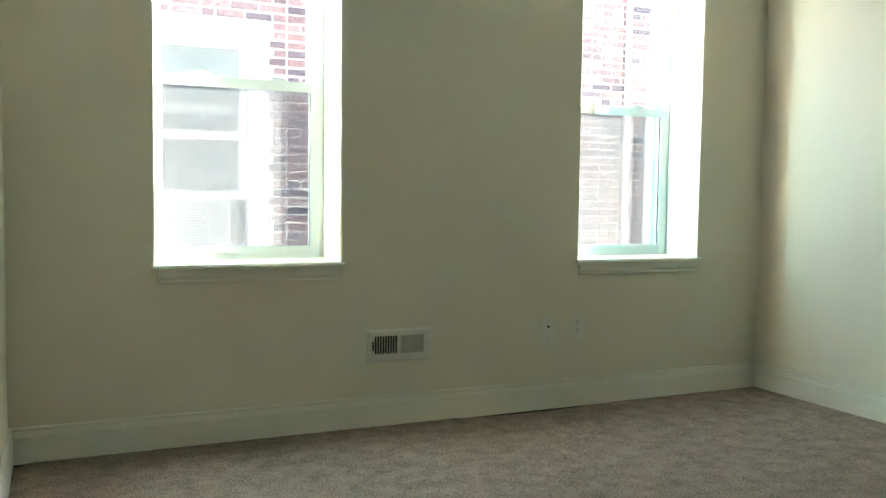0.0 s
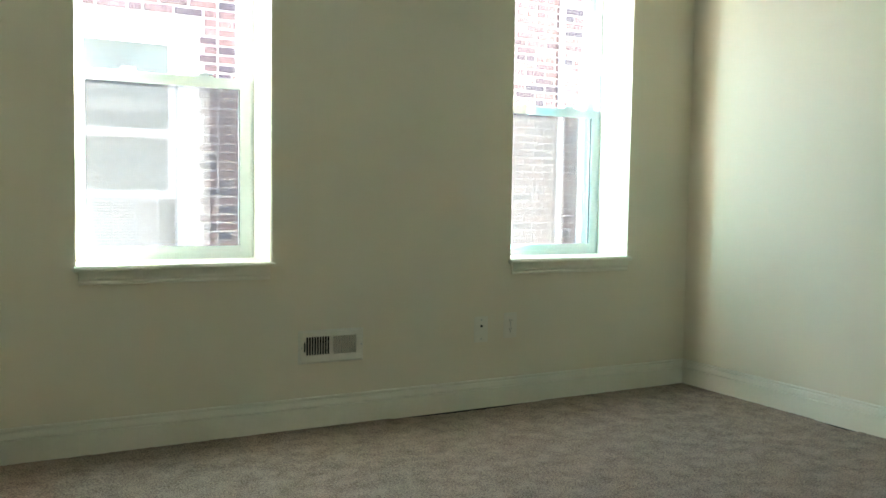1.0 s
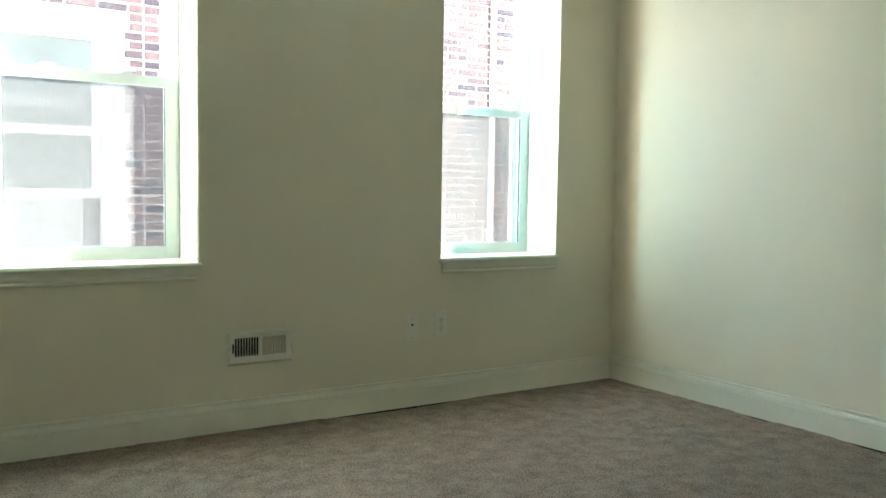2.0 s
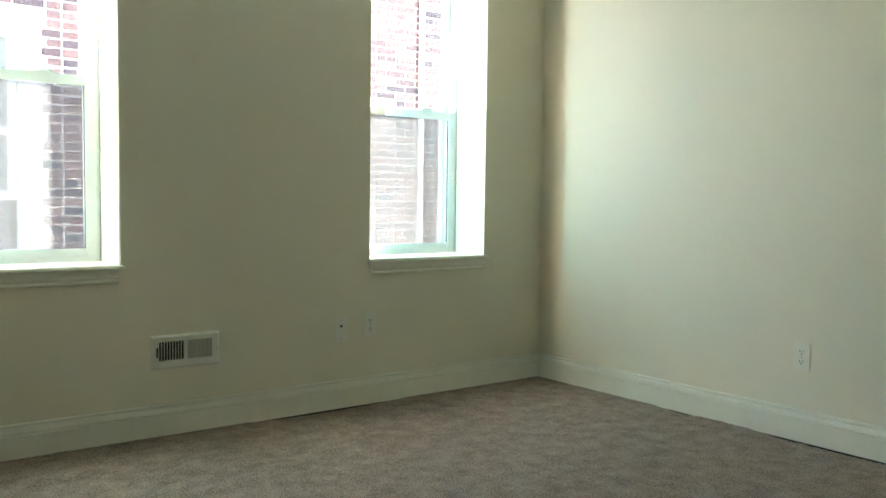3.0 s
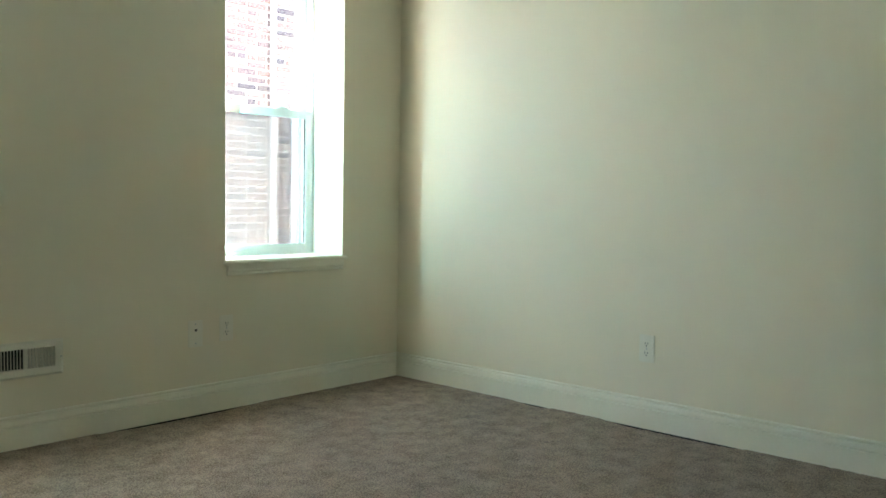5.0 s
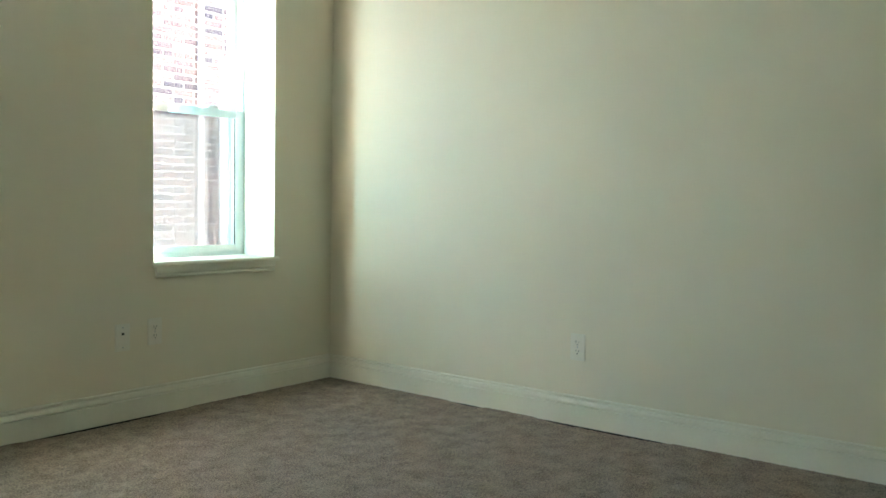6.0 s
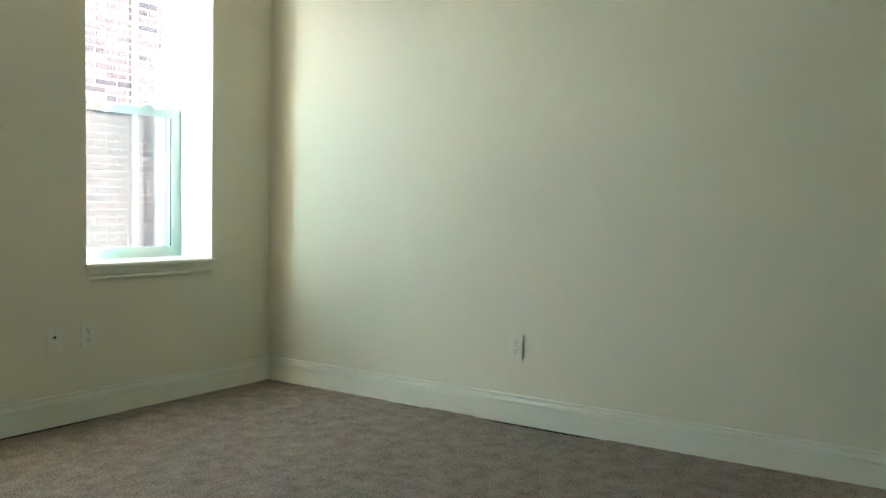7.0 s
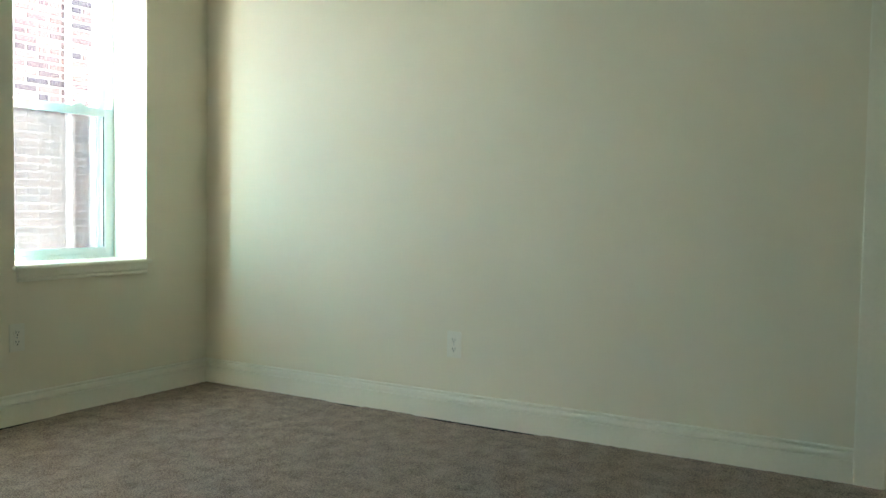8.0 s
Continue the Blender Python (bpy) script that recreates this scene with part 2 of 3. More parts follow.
single("wall_east", pierced([SOUTH, -0.001], [0.016, TOP + 0.1], [DOOR], 0.0, 0.13, east), PAINT, "cream painted plaster wall beside the windows", "wall", "structure")
single("wall_west", pierced([SOUTH, -0.001], [-0.06, TOP + 0.1], [], WEST - 0.13, WEST, east), PAINT, "plain cream painted plaster wall", "wall", "structure")
single("wall_south", pierced([WEST - 0.13, 0.13], [-0.06, TOP + 0.1], [], SOUTH - 0.13, SOUTH - 0.001, north), PAINT, "plain cream painted plaster wall", "wall", "structure")
bm = bmesh.new()
box(bm, (WEST - 0.13, SOUTH - 0.13, TOP), (0.13, 0.0, TOP + 0.12))
single("ceiling", bm, CEILING, "flat white painted ceiling", "ceiling", "structure")


# added unseen slab: keeps daylight out of the gaps round the door
bm = bmesh.new()
box(bm, (0.132, SOUTH - 0.13, -0.2), (0.26, -2.6, TOP + 0.1))
single("leak_block", bm, PAINT, "unseen cream slab behind the door that blocks daylight from its gaps", "wall", "structure")


# carpet: one sheet of uneven pile that dips away below the skirting in a few stretches
def carpet():
    step = 0.0075
    xs = np.arange(WEST - 0.005, 0.0101, step)
    ys = np.concatenate([np.arange(SOUTH, -3.0, 0.05), np.arange(-3.0, 0.0101, step)])
    X, Y = np.meshgrid(xs, ys)
    rng = np.random.RandomState(4)
    Z = rng.normal(0, 0.0016, X.shape)
    soft = rng.normal(0, 1, X.shape)
    for _ in range(6):
        soft = (soft + np.roll(soft, 1, 0) + np.roll(soft, -1, 0) + np.roll(soft, 1, 1) + np.roll(soft, -1, 1)) / 5
    Z += 0.004 * soft + 0.0065 + 0.0008 * np.sin(X * 5.1 + 1.3) * np.cos(Y * 4.3)
    X0, Y0 = X, Y
    loose = np.clip(np.minimum(-Y0, -X0) / 0.04, 0.0, 1)
    X = X + loose * rng.uniform(-0.002, 0.002, X.shape)
    Y = Y + loose * rng.uniform(-0.002, 0.002, Y.shape)

    def dip(u, a, b):
        s = np.clip((u - a) / (b - a), 0, 1)
        return np.sin(np.pi * s) ** 0.6
    edge = np.clip(np.minimum(-Y0, -X0) / 0.04, 0.05, 1)
    Z = 0.0065 + (Z - 0.0065) * edge
    near_n, near_e = np.clip(1 + Y / 0.05, 0, 1), np.clip(1 + X / 0.05, 0, 1)
    Z -= near_n * (0.0185 * dip(X, -1.66, -0.88) + 0.020 * dip(X, -3.36, -3.285))
    Z -= near_e * (0.0150 * dip(Y, -1.02, -0.80) + 0.0260 * dip(Y, -1.92, -1.28))
    rows, cols = X.shape
    me = bpy.data.meshes.new("floor")
    me.vertices.add(rows * cols)
    me.vertices.foreach_set("co", np.stack([X, Y, Z], -1).astype(np.float32).ravel())
    i = np.arange(rows * cols).reshape(rows, cols)
    quads = np.stack([i[:-1, :-1], i[:-1, 1:], i[1:, 1:], i[1:, :-1]], -1).reshape(-1, 4)
    me.loops.add(quads.size)
    me.loops.foreach_set("vertex_index", quads.ravel().astype(np.int32))
    me.polygons.add(len(quads))
    me.polygons.foreach_set("loop_start", np.arange(0, quads.size, 4, dtype=np.int32))
    me.update(calc_edges=True)
    me.validate()
    me.materials.append(CARPET)
    return tagged(new("floor", me), "brown cut-pile carpet with worn uneven nap", "carpet", "", "structure")


carpet()
# near-black blocks: the gap's shade below the skirting is put in their colour
bm = bmesh.new()
box(bm, (WEST - 0.13, SOUTH - 0.13, -0.2), (0.0115, 0.0035, -0.03))
box(bm, (WEST - 0.13, 0.004, -0.2), (0.13, DEEP, 0.0155))
box(bm, (0.012, SOUTH, -0.2), (0.13, 0.003, 0.0155))
single("subfloor", bm, DARK, "boards below carpet and walls, blackened for the shade in the skirting gap", "floor", "structure")

# skirting with a groove below its rounded top and a bead over the flat face
SKIRT = [(0.0, 0.003), (0.0150, 0.003), (0.0150, 0.0850), (0.0135, 0.0872), (0.0040, 0.0876), (0.0040, 0.0918), (0.0145, 0.0922), (0.0152, 0.0950), (0.0146, 0.1020),
         (0.0125, 0.1090), (0.0110, 0.1128), (0.0105, 0.1136), (0.0004, 0.1140), (0.0004, 0.1206), (0.0112, 0.1210), (0.0116, 0.1258), (0.0085, 0.1286), (0.0, 0.1290)]
single("baseboard_north", moulding(SKIRT, "x", WEST, 0.0, 1, -1, -1), TRIM, "white moulded skirting board below the windows", "baseboard", "structure")
single("baseboard_east", moulding(SKIRT, "y", 0.0, -3.056, -1, 0, -1), TRIM, "white moulded skirting board with a gap above the carpet", "baseboard", "structure")
bm = moulding(SKIRT, "y", 0.0, SOUTH, -1, 0, 1)
bmesh.ops.translate(bm, verts=bm.verts, vec=(WEST, 0, 0))
single("baseboard_west", bm, TRIM, "white moulded skirting board", "baseboard", "structure")


# ---------------------------------------------------------------- windows
def window(number):
    a, b, r = WIN[number]
    w = holder("window_%d" % number, pose(a, 0, r), "white double-hung vinyl window, closed, in a deep recess", "window", "structure")
    n = b - a
    y0 = 0.225                                # inner face of the unit

    def ring(bm, x0, x1, z0, z1, side, low, high, ya, yb, bevel=0.003):
        box(bm, (x0, ya, z0), (x0 + side, yb, z1), bevel)
        box(bm, (x1 - side, ya, z0), (x1, yb, z1), bevel)
        box(bm, (x0 + side, ya + 0.0005, z0), (x1 - side, yb - 0.0005, z0 + low), bevel)
        box(bm, (x0 + side, ya + 0.0005, z1 - high), (x1 - side, yb - 0.0005, z1), bevel)

    # outer frame with its tracks
    bm = bmesh.new()
    ring(bm, 0.001, n - 0.001, 0.668, HEAD, 0.014, 0.022, 0.03, y0 + 0.004, DEEP)
    for x0, x1 in ((0.014, 0.020), (n - 0.020, n - 0.014)):
        box(bm, (x0, y0 + 0.040, 0.69), (x1, y0 + 0.046, HEAD - 0.03), 0.001)
        box(bm, (x0, y0 + 0.080, 0.69), (x1, y0 + 0.086, HEAD - 0.03), 0.001)
    part("frame", bm, VINYL, w)
    # lower sash, inner track
    bm = bmesh.new()
    ring(bm, 0.015, n - 0.015, 0.6905, 1.385, 0.042, 0.026, 0.036, y0, y0 + 0.034)
    box(bm, (0.055, y0 + 0.004, 0.7145), (n - 0.055, y0 + 0.010, 0.7185), 0.001)
    box(bm, (0.055, y0 + 0.004, 1.3455), (n - 0.055, y0 + 0.010, 1.3500), 0.001)
    low = part("lower_sash", bm, VINYL, w)
    for x in (0.208, n - 0.195):
        bm = bmesh.new()
        box(bm, (x - 0.034, y0 + 0.005, 1.3845), (x + 0.034, y0 + 0.031, 1.391), 0.002)
        box(bm, (x - 0.024, y0 + 0.007, 1.3908), (x + 0.020, y0 + 0.029, 1.403), 0.005, 3)
        box(bm, (x - 0.010, y0 + 0.0, 1.394), (x + 0.032, y0 + 0.010, 1.400), 0.003)
        part("sash_lock", bm, VINYL, low, "white cam lock on the meeting rail")
    bm = bmesh.new()
    box(bm, (0.054, y0 + 0.015, 0.713), (n - 0.054, y0 + 0.019, 1.352))
    part("pane", bm, GLASS, low).visible_shadow = False
    bm = bmesh.new()
    for x0, x1 in ((0.0555, 0.0585), (n - 0.0585, n - 0.0555)):
        box(bm, (x0, y0 + 0.005, 0.716), (x1, y0 + 0.013, 1.349))
    part("glazing_gasket", bm, DARK, low, "thin dark glazing gasket")
    # upper sash, outer track
    bm = bmesh.new()
    ring(bm, 0.015, n - 0.015, 1.352, HEAD - 0.012, 0.042, 0.033, 0.036, y0 + 0.047, y0 + 0.079)
    up = part("upper_sash", bm, VINYL, w)
    bm = bmesh.new()
    box(bm, (0.054, y0 + 0.060, 1.38), (n - 0.054, y0 + 0.064, HEAD - 0.045))
    part("pane", bm, GLASS, up).visible_shadow = False
    # insect screen outside the lower sash
    bm = bmesh.new()
    ring(bm, 0.020, n - 0.020, 0.692, 1.375, 0.016, 0.016, 0.016, y0 + 0.0815, y0 + 0.090, 0.001)
    net = part("insect_screen", bm, VINYL, w)
    bm = bmesh.new()
    box(bm, (0.030, y0 + 0.0852, 0.70), (n - 0.030, y0 + 0.0856, 1.365))
    part("netting", bm, NETTING, net, "pale fine insect netting")
    # added unseen strips round the opening, outside: they straighten the shadow on the netting
    bm = bmesh.new()
    for lo, hi in (((-0.030, 0.64), (0.0, HEAD + 0.03)), ((n, 0.64), (n + 0.030, HEAD + 0.03)), ((0.0005, HEAD), (n - 0.0005, HEAD + 0.03))):
        box(bm, (lo[0], OUTER + 0.0006, lo[1]), (hi[0], OUTER + 0.0145, hi[1]), 0.001, 1)
    part("shadow_edge_strip", bm, VINYL, w, "unseen added strip that straightens the shadow edge on the netting")
    # stool with rounded nose and horns, and the apron below it
    bm = bmesh.new()
    box(bm, (0.0015, -0.002, STOOL - 0.019), (n - 0.0015, y0 + 0.010, STOOL))
    box(bm, (-0.016, -0.030, STOOL - 0.0191), (n + 0.016, -0.0015, STOOL + 0.0001), 0.006, 3)
    part("window_sill", bm, TRIM, w, "white painted sill board with rounded nose")
    bm = bmesh.new()
    prof = [(0.0, 0.0), (0.009, 0.0), (0.0125, 0.004), (0.0125, 0.009), (0.0105, 0.0125), (0.0105, 0.016), (0.015, 0.021), (0.0165, 0.030), (0.0165, 0.0475), (0.0, 0.0475)]
    rings = []
    for x in (0.006, n - 0.006):
        rings.append([bm.verts.new((x, -d - 0.0005, STOOL - 0.067 + h)) for d, h in prof])
    for i in range(len(prof)):
        j = (i + 1) % len(prof)
        bm.faces.new((rings[0][i], rings[0][j], rings[1][j], rings[1][i]))
    bm.faces.new(rings[0])
    bm.faces.new(rings[1][::-1])
    part("apron", bm, TRIM, w, "white moulded apron below the sill")
    return w


for k in WIN:
    window(k)


# ---------------------------------------------------------------- door in the east wall
def door():
    d = holder("door_1", pose(0, 0, 0), "white painted door, closed, in a moulded casing", "door", "structure")
    y1, y0, top = DOOR[1], DOOR[0], DOOR[3]
    for name, lo, hi in (("casing", (-0.018, y1 - 0.006, 0.001), (-0.001, y1 + 0.095, top + 0.078)), ("casing", (-0.018, y0 - 0.078, 0.001), (-0.001, y0 + 0.006, top + 0.078)),
                         ("casing", (-0.0175, y0 + 0.007, top - 0.006), (-0.001, y1 - 0.007, top + 0.078))):
        bm = bmesh.new()
        box(bm, lo, hi, 0.005, 3)
        part(name, bm, TRIM, d, "white moulded door casing")
    bm = bmesh.new()
    box(bm, (-0.0005, y1 - 0.0205, 0.001), (0.1295, y1 - 0.0005, top - 0.0005), 0.001)
    box(bm, (-0.0005, y0 + 0.0005, 0.001), (0.1295, y0 + 0.0205, top - 0.0005), 0.001)
    box(bm, (0.0, y0 + 0.021, top - 0.0205), (0.129, y1 - 0.021, top - 0.0005), 0.001)
    part("jamb", bm, TRIM, d)
    bm = bmesh.new()
    box(bm, (0.040, y0 + 0.023, 0.008), (0.075, y1 - 0.023, top - 0.023), 0.002)
    leaf = part("door_leaf", bm, TRIM, d)
    for z0, z1 in ((0.20, 0.92), (1.10, 1.88)):
        for ya, yb in ((y0 + 0.13, y0 + 0.36), (y1 - 0.36, y1 - 0.13)):
            bm = bmesh.new()
            box(bm, (0.034, ya, z0), (0.0398, yb, z1), 0.0025)
            part("panel", bm, TRIM, leaf)
    bm = bmesh.new()
    tube(bm, (0.0398, y0 + 0.09, 0.96), (0.005, y0 + 0.09, 0.96), 0.011)
    bmesh.ops.create_uvsphere(bm, u_segments=16, v_segments=10, radius=0.027, matrix=Matrix.Translation((-0.012, y0 + 0.09, 0.96)))
    part("door_knob", bm, STEEL, leaf, "brushed steel knob", True)


door()


# ---------------------------------------------------------------- wall fittings
def register():
    """Two-bank supply register: its left louvres stand open, the right ones look shut."""
    x0, x1, z0, z1 = -2.056, -1.777, 0.2625, 0.3965
    v = holder("air_register", pose((x0 + x1) / 2, 0, z0), "white steel wall air register with two louvre banks", "vent")
    ox, oz = -(x0 + x1) / 2, -z0
    banks = ((-2.024, -1.924), (-1.912, -1.811))
    zb, zt = 0.296, 0.3705
    bm = pierced([x0, x1], [z0, z1], [(a, b, zb, zt) for a, b in banks], -0.0085, -0.0005, north)
    for q in bm.verts:
        if q.co.y < -0.004 and (abs(q.co.x - x0) < 1e-5 or abs(q.co.x - x1) < 1e-5 or abs(q.co.z - z0) < 1e-5 or abs(q.co.z - z1) < 1e-5):
            q.co.x += 0.011 * (1 if abs(q.co.x - x0) < 1e-5 else -1 if abs(q.co.x - x1) < 1e-5 else 0)
            q.co.z += 0.009 * (1 if abs(q.co.z - z0) < 1e-5 else -1 if abs(q.co.z - z1) < 1e-5 else 0)
    bmesh.ops.translate(bm, verts=bm.verts, vec=(ox, 0, oz))
    part("face_plate", bm, ENAMEL, v)
    for (a, b), turn in zip(banks, (28, -27)):
        for i in range(10):
            x = a + (b - a) * i / 9
            bm = bmesh.new()
            box(bm, (-0.0011, -0.0055, 0), (0.0011, 0.0055, zt - zb - 0.0004))
            f = part("louvre", bm, ENAMEL, v)
            f.matrix_basis = pose(x + ox, -0.0035, zb + oz + 0.0002, 0, 0, -turn)
    for z in (0.314, 0.333, 0.352):
        bm = bmesh.new()
        box(bm, (-2.025 + ox, 0.004, z - 0.0008 + oz), (-1.811 + ox, 0.0056, z + 0.0008 + oz))
        part("cross_bar", bm, DARK, v, "dark cross bar behind the louvres")
    # duct behind the louvres; its inner shade is put into the black colour
    bm = pierced([VENT[0] + 0.001, VENT[1] - 0.001], [VENT[2] + 0.001, VENT[3] - 0.001], [(VENT[0] + 0.003, VENT[1] - 0.003, VENT[2] + 0.003, VENT[3] - 0.003)], 0.012, 0.24, north)
    box(bm, (VENT[0] + 0.0012, 0.2405, VENT[2] + 0.0012), (VENT[1] - 0.0012, 0.245, VENT[3] - 0.0012))
    bmesh.ops.translate(bm, verts=bm.verts, vec=(ox, 0, oz))
    part("duct", bm, DARK, v, "duct behind the louvres, blackened for its inner shade")
    bm = bmesh.new()
    box(bm, (-2.0335 + ox, -0.0145, 0.325 + oz), (-2.0295 + ox, -0.008, 0.343 + oz), 0.001)
    box(bm, (-2.0345 + ox, -0.0095, 0.312 + oz), (-2.0285 + ox, -0.0084, 0.350 + oz))
    part("damper_lever", bm, DARK, v, "small dark damper lever")
    for x in (-2.044, -1.789):
        bm = bmesh.new()
        tube(bm, (x + ox, -0.0075, 0.3295 + oz), (x + ox, -0.0105, 0.3295 + oz), 0.0032)
        part("screw", bm, STEEL, v)


register()


def oval(bm, cx, cz, rx, rz, y0, y1, flat, sides=28):
    """A disc with flattened top and bottom, as on a socket face."""
    rings = []
    for y in (y0, y1):
        rings.append([bm.verts.new((cx + rx * math.cos(2 * math.pi * i / sides), y, cz + max(-flat, min(flat, rz * math.sin(2 * math.pi * i / sides))))) for i in range(sides)])
    for i in range(sides):
        j = (i + 1) % sides
        bm.faces.new((rings[0][i], rings[0][j], rings[1][j], rings[1][i]))
    bm.faces.new(rings[0])
    bm.faces.new(rings[1][::-1])


def wall_plate(bm, w, h, thick=0.0055):
    box(bm, (-w / 2, -thick, -h / 2), (w / 2, -0.0003, h / 2), 0.0022, 3)


def socket(m, label):
    s = holder("wall_outlet", m, label, "outlet", group="wall outlets")
    bm = bmesh.new()
    wall_plate(bm, 0.070, 0.1145)
    part("cover_plate", bm, PLATE, s)
    for cz in (0.0195, -0.0195):
        bm = bmesh.new()
        oval(bm, 0, cz, 0.0172, 0.0172, -0.0072, -0.0050, 0.0142)
        f = part("socket_face", bm, PLATE, s)
        for x, hgt in ((-0.0063, 0.0085), (0.0063, 0.0068)):
            bm = bmesh.new()
            box(bm, (x - 0.0012, -0.0076, cz + 0.0030 - hgt / 2), (x + 0.0012, -0.0070, cz + 0.0030 + hgt / 2))
            part("slot", bm, DARK, f, "dark contact slot")
        bm = bmesh.new()
        oval(bm, 0, cz - 0.0078, 0.0026, 0.0030, -0.0076, -0.0070, 0.0026, 14)
        part("earth_hole", bm, DARK, f, "dark round contact hole")
    bm = bmesh.new()
    tube(bm, (0, -0.005, 0), (0, -0.0068, 0), 0.0034)
    part("screw", bm, STEEL, s)
    return s


socket(pose(-1.060, 0, 0.3635), "white duplex outlet beside a phone plate below the window")
socket(pose(0, -1.4815, 0.3375, 0, 0, -90), "white duplex outlet low on the side wall")

jack = holder("phone_plate", pose(-1.2135, 0, 0.3530), "white wall plate with one small dark jack", "wall plate")
bm = bmesh.new()
wall_plate(bm, 0.070, 0.1145)
part("cover_plate", bm, PLATE, jack)
bm = bmesh.new()
box(bm, (-0.0085, -0.0078, 0.0080), (0.0085, -0.0050, 0.0250), 0.001)
port = part("jack_body", bm, PLATE, jack)
bm = bmesh.new()
box(bm, (-0.0055, -0.0084, 0.0110), (0.0055, -0.0077, 0.0205))
part("jack_hole", bm, DARK, port, "dark jack opening")
for z in (0.042, -0.042):
    bm = bmesh.new()
    tube(bm, (0, -0.005, z), (0, -0.0066, z), 0.003)
    part("screw", bm, STEEL, jack)


# ---------------------------------------------------------------- the house across the alley
FACE = 3.45                                  # its brick face
ROOF = 3.35
GROUND = -3.5
OPEN = (-2.96, -1.655, 0.47, 2.235)          # masonry opening of its first window
APART = 4.90                                 # from that one to the next
OPENS = [OPEN, (OPEN[0] + APART, OPEN[1] + APART, OPEN[2], OPEN[3])]
COURSE, JOINT, STRETCH = 0.0677, 0.019, 0.1995

house = holder("neighbour_house", pose(0, FACE, GROUND), "old red brick row house with pale mortar joints", "house")


def across(u, d, z):
    return (u, FACE + 0.012 + d, z)


bm = pierced([-9.0, 8.0], [GROUND, ROOF], OPENS, 0.0, 0.30, across)
bmesh.ops.translate(bm, verts=bm.verts, vec=(0, -FACE, -GROUND))
part("wall", bm, MORTAR, house, "pale mortar bed of a brick wall")
bm = bmesh.new()
box(bm, (-9.1, -0.12, ROOF - GROUND + 0.001), (8.1, 6.0, ROOF - GROUND + 0.25), 0.02)
part("roof", bm, ROOFING, house)
bm = bmesh.new()
box(bm, (-9.0, 0.3125, 0.0), (8.0, 5.9, ROOF - GROUND))
part("building_body", bm, DARK, house)

ground = bmesh.new()
box(ground, (-400, OUTER + 0.001, GROUND - 0.3), (400, 400, GROUND - 0.001))
single("ground", ground, PAVING, "grey concrete paving of the narrow alley", "ground", "structure")

# downspout with straps
bm = bmesh.new()
box(bm, (1.675, -0.062, 0.2), (1.727, -0.012, ROOF - GROUND - 0.02), 0.012, 3)
spout = part("downspout", bm, OUT_WHITE, house, "white painted downspout on the brick face")
for z in (4.1, 6.0, 7.6):
    bm = bmesh.new()
    box(bm, (1.663, -0.065, z), (1.739, -0.001, z + 0.03), 0.003)
    part("strap", bm, OUT_WHITE, spout)


def far_window(shift, panes):
    """Double-hung window with broad white casing; part of its lower sash is raised over an air conditioner."""
    a, b, z0, z1 = OPEN
    o = Vector((shift, -FACE, -GROUND))
    bm = bmesh.new()
    box(bm, (a + 0.001, FACE - 0.004, z0 + 0.001), (a + 0.20, FACE + 0.10, z1 - 0.18), 0.004)
    box(bm, (-1.815, FACE - 0.004, z0 + 0.001), (b - 0.001, FACE + 0.10, z1 - 0.18), 0.004)
    box(bm, (-1.782, FACE - 0.016, z0 + 0.06), (b - 0.012, FACE - 0.0041, z1 - 0.19), 0.003)
    box(bm, (a + 0.001, FACE - 0.03, z1 - 0.179), (b - 0.001, FACE + 0.10, z1 - 0.001), 0.008)
    box(bm, (a - 0.03, FACE - 0.06, z0 - 0.005), (b + 0.02, FACE + 0.11, z0 + 0.06), 0.008)
    bmesh.ops.translate(bm, verts=bm.verts, vec=o)
    w = part("window", bm, OUT_WHITE, house, "white painted window casing with a deep head")
    for name, x0, x1, za, zb, d in (("upper_sash", -2.76, -1.816, 1.34, 2.055, 0.03), ("lower_sash", -2.76, -1.816, 0.885, 1.60, 0.055)):
        bm = bmesh.new()
        y = FACE + d
        box(bm, (x0, y, za), (x0 + 0.06, y + 0.03, zb), 0.003)
        box(bm, (x1 - 0.06, y, za), (x1, y + 0.03, zb), 0.003)
        box(bm, (x0 + 0.06, y + 0.001, za), (x1 - 0.06, y + 0.029, za + 0.065), 0.003)
        box(bm, (x0 + 0.06, y + 0.001, zb - 0.02), (x1 - 0.06, y + 0.029, zb), 0.003)
        bmesh.ops.translate(bm, verts=bm.verts, vec=o)
        s = part(name, bm, OUT_WHITE, w)
    for x0, x1, za, zb, d in panes:
        bm = bmesh.new()
        box(bm, (x0, FACE + d, za), (x1, FACE + d + 0.004, zb))
        bmesh.ops.translate(bm, verts=bm.verts, vec=o)
        part("pane", bm, OLD_PANE, w, "dusty grey-green pane")


LIGHTS = [(-2.70, -1.876, 1.40, 2.04, 0.045), (-2.70, -1.876, 0.955, 1.585, 0.070)]
far_window(0.0, LIGHTS + [(-1.951, -1.864, 0.548, 0.884, 0.075)])
far_window(APART, LIGHTS + [(-2.70, -1.876, 0.535, 0.884, 0.075)])


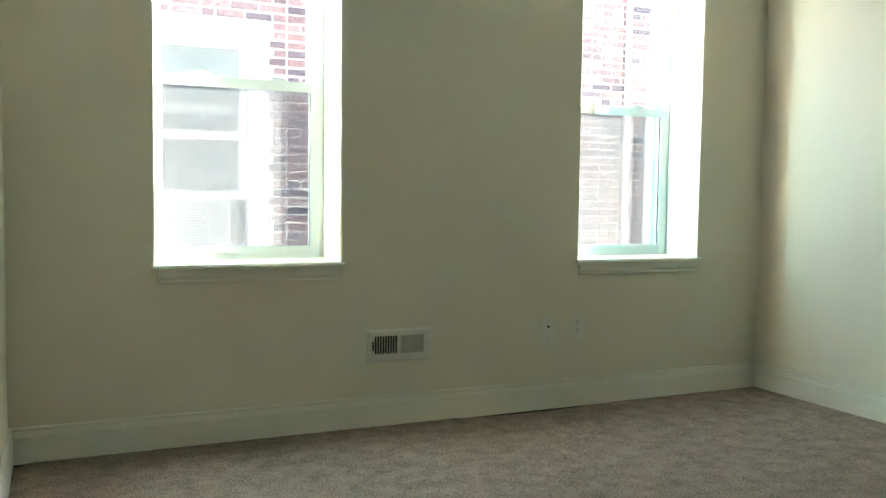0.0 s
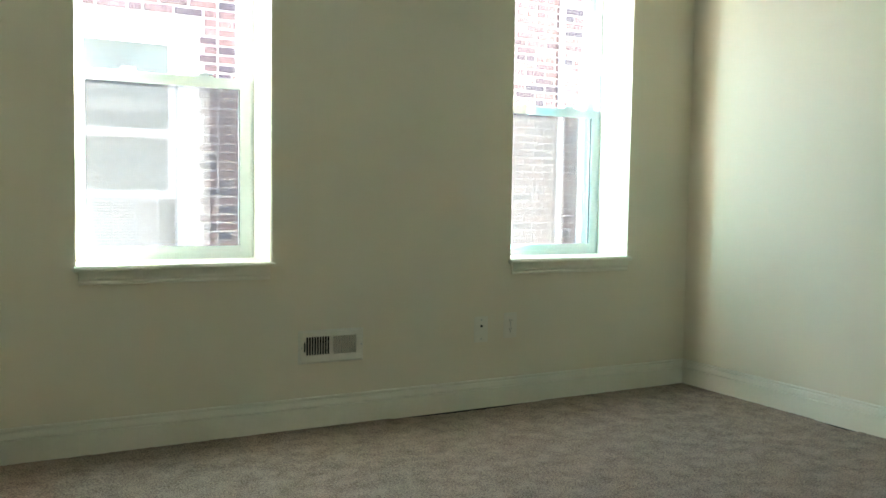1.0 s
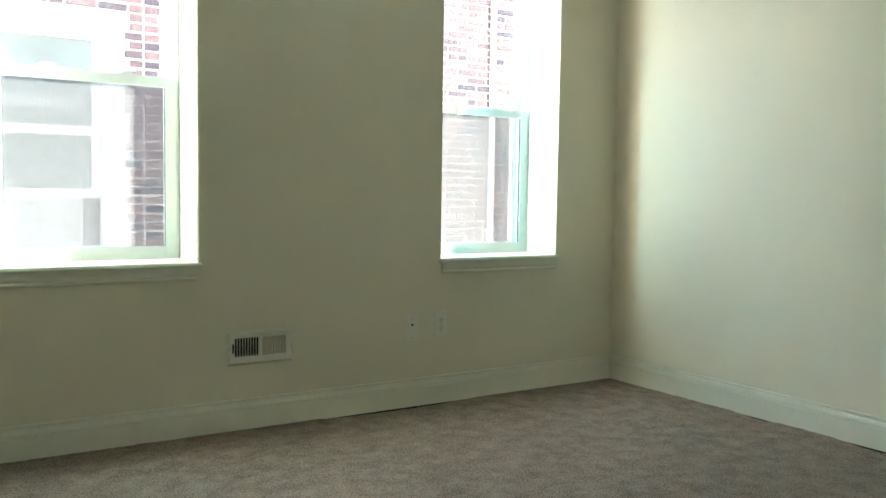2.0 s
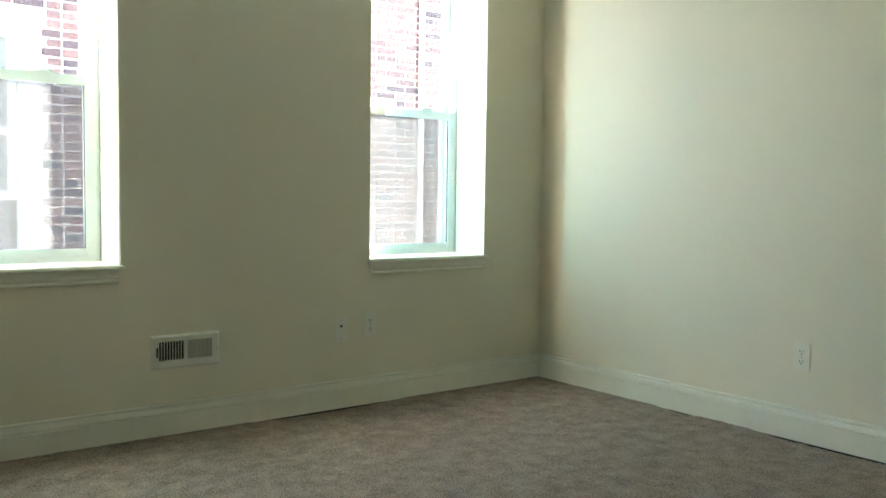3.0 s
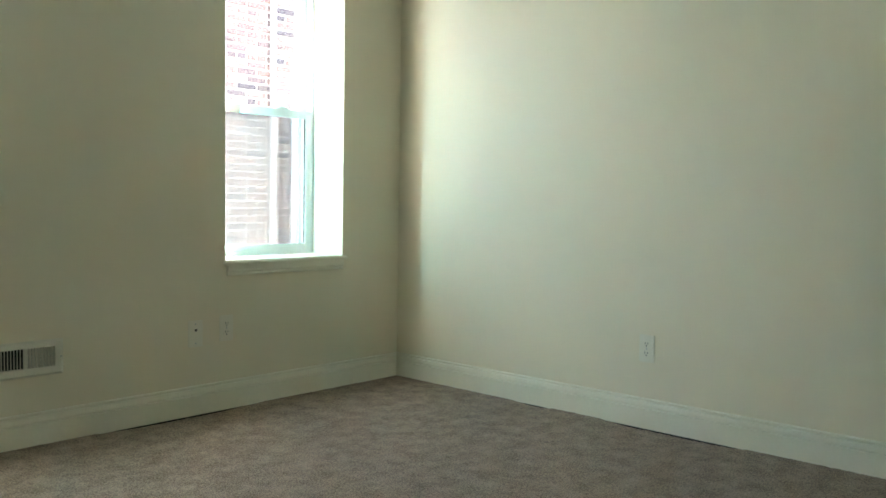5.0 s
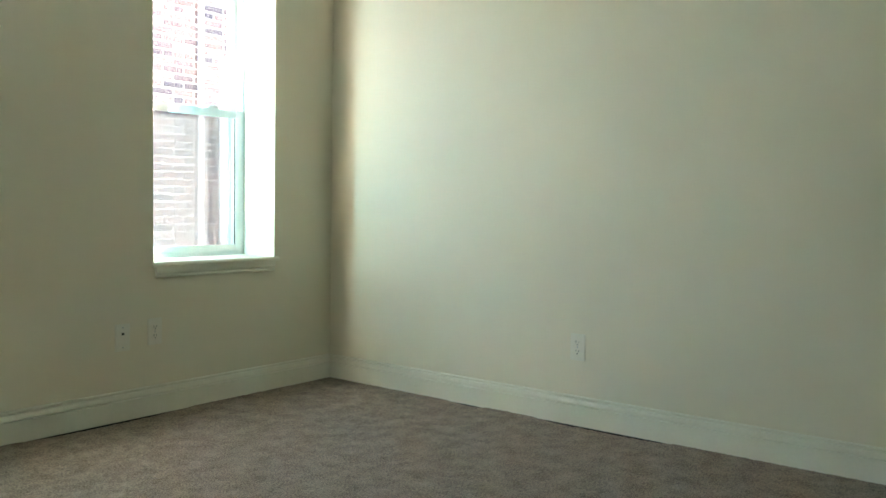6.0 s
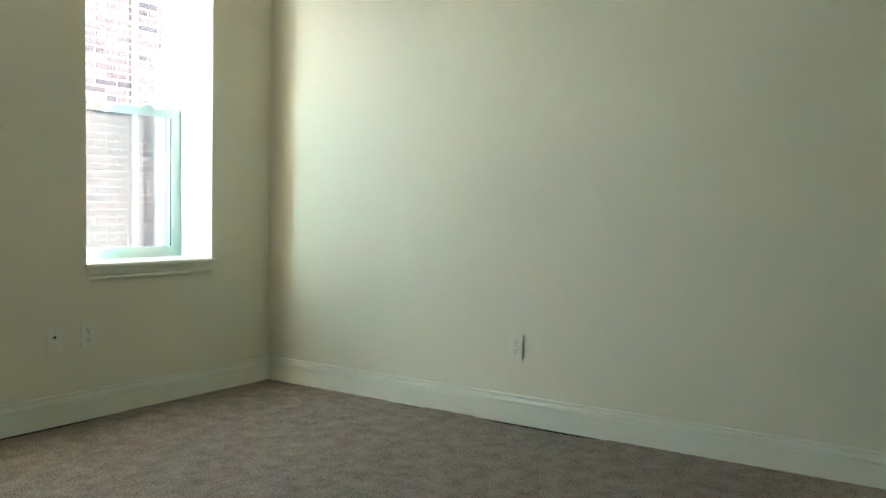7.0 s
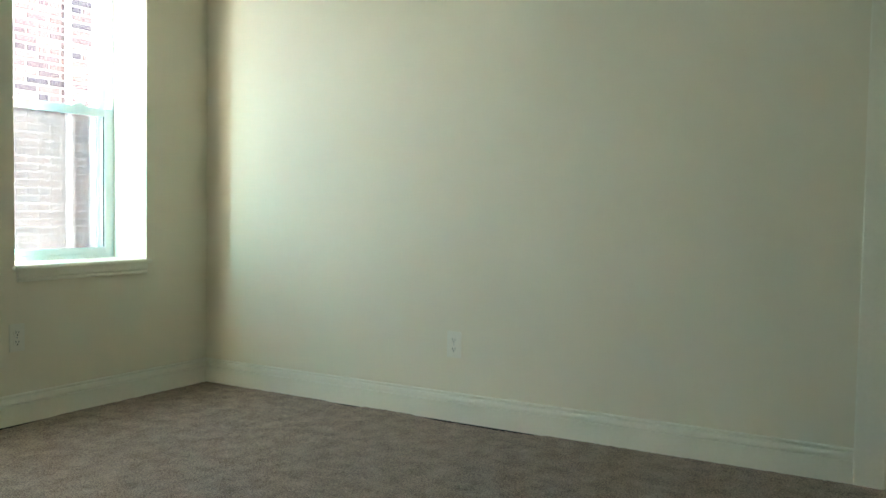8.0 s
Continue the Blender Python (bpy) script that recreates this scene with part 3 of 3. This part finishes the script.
def air_conditioner():
    x0, x1, z0, z1 = -2.62, -1.951, 0.5325, 0.884
    ac = holder("air_conditioner", pose((x0 + x1) / 2, FACE + 0.02, z0), "off-white window air conditioner with louvred back, in a sash", "air conditioner")
    w, h = x1 - x0, z1 - z0
    bm = bmesh.new()
    box(bm, (-w / 2, 0.0, 0), (w / 2, 0.20, h), 0.01, 3)
    part("housing", bm, AC_SHELL, ac)
    # added dark panel: the shade between the louvres is put into its colour
    bm = bmesh.new()
    box(bm, (-w / 2 + 0.018, -0.0035, 0.014), (w / 2 - 0.018, -0.0003, h - 0.014))
    part("gap_panel", bm, LOUVRE_GAP, ac, "dark panel that paints the shade between the louvres")
    n = 15
    for i in range(n):
        bm = bmesh.new()
        z = 0.022 + (h - 0.044) * i / (n - 1)
        box(bm, (-w / 2 + 0.02, -0.016, z - 0.0062), (w / 2 - 0.02, -0.0036, z + 0.0062), 0.002, 1)
        part("louvre", bm, AC_SHELL, ac)
    for i in range(5):
        x = -w / 2 + 0.012 + (w - 0.024) * i / 4
        bm = bmesh.new()
        box(bm, (x - 0.009, -0.021, 0.004), (x + 0.009, -0.0165, h - 0.004), 0.002, 1)
        part("rib", bm, AC_SHELL, ac)


air_conditioner()


# bricks: three hundred single ones opposite the two windows, the rest as one run
def brick_block(bm, x0, x1, z0, z1, y0, y1, jitter):
    """A worn brick from its back y1 to its face y0."""
    def j():
        return random.uniform(-jitter, jitter)
    c = 0.004
    inward = math.copysign(c, y1 - y0)
    back = [bm.verts.new((x, y1, z)) for x, z in ((x0, z0), (x1, z0), (x1, z1), (x0, z1))]
    mid = [bm.verts.new((x + j(), y0 + inward, z + j())) for x, z in ((x0, z0), (x1, z0), (x1, z1), (x0, z1))]
    fro = [bm.verts.new((x, y0 + j() * 0.5, z)) for x, z in ((x0 + c, z0 + c), (x1 - c, z0 + c), (x1 - c, z1 - c), (x0 + c, z1 - c))]
    for a, b in ((back, mid), (mid, fro)):
        for i in range(4):
            k = (i + 1) % 4
            bm.faces.new((a[i], a[k], b[k], b[i]))
    bm.faces.new(fro)


def clipped(lo, hi, z, openings):
    """What is left of a brick lo..hi at height z beside the openings."""
    for a, b, z0, z1 in openings:
        if z0 - 0.04 < z < z1 + 0.02:
            if lo < a < hi:
                hi = a - 0.004
            elif lo < b < hi:
                lo = b + 0.004
            elif a <= lo and hi <= b:
                lo = hi
    return lo, hi


def bricks():
    forms = {}
    for half in (False, True):
        for v in range(5):
            bm = bmesh.new()
            length = (STRETCH - JOINT) / 2 if half else STRETCH
            brick_block(bm, -length / 2, length / 2, -(COURSE - JOINT) / 2, (COURSE - JOINT) / 2, 0.0, 0.0125, 0.0055)
            forms[half, v] = finish("brick", bm, BRICK)
    stretches = ((-1.66, -1.25, 0.42, 2.62), (-2.75, -1.66, 2.235, 2.62), (1.10, 2.25, 0.42, 2.95))
    run = bmesh.new()
    count = 0
    rows = range(int((-0.6 - GROUND) / COURSE), int((ROOF - GROUND) / COURSE))
    for k in rows:
        z = GROUND + COURSE * (k + 0.5) + 0.006
        x = -5.0 - (STRETCH + JOINT) * (0.5 if k % 2 else 0.0)
        i = 0
        while x < 4.6:
            half = (k % 6 == 0) or (k % 2 and i % 3 == 1)
            length = (STRETCH - JOINT) / 2 if half else STRETCH
            lo, hi = x, x + length
            lo, hi = clipped(lo, hi, z, OPENS)
            if hi - lo > 0.03:
                cx = (lo + hi) / 2
                near = any(s[0] < cx < s[1] and s[2] < z < s[3] for s in stretches)
                if near and count < 300 and hi - lo > length - 0.001:
                    ob = new("brick", forms[half, random.randrange(5)])
                    ob.parent = house
                    ob.matrix_basis = pose(cx, random.uniform(-0.002, 0.002), z - GROUND, 0, 0, random.uniform(-0.4, 0.4))
                    count += 1
                else:
                    brick_block(run, lo, hi, z - GROUND - (COURSE - JOINT) / 2, z - GROUND + (COURSE - JOINT) / 2, random.uniform(-0.002, 0.002), 0.0125, 0.005)
            x += length + JOINT
            i += 1
    tagged(part("brickwork", run, BRICK_FAR, house, "weathered red and burnt bricks in pale mortar"), kind="stuff")


bricks()


# the outer face of the window wall, in the same brick; it shows as a reflection in the panes across
def outer_bricks():
    run = bmesh.new()
    for k in range(62):
        z = 0.22 + COURSE * (k + 0.5)
        x = -4.2 - (STRETCH + JOINT) * (0.5 if k % 2 else 0.0)
        while x < 0.8:
            lo, hi = clipped(max(x, WEST - 0.14), x + STRETCH, z, [(a - 0.032, b + 0.032, z0 - 0.02, z1 + 0.02) for a, b, z0, z1 in holes])
            if hi - lo > 0.03:
                brick_block(run, lo, hi, z - (COURSE - JOINT) / 2, z + (COURSE - JOINT) / 2, OUTER + random.uniform(0.010, 0.013), OUTER + 0.0005, 0.004)
            x += STRETCH + JOINT
    tagged(part("brickwork", run, BRICK_FAR, wall_outer, "weathered red bricks in pale mortar"), kind="stuff")


outer_bricks()
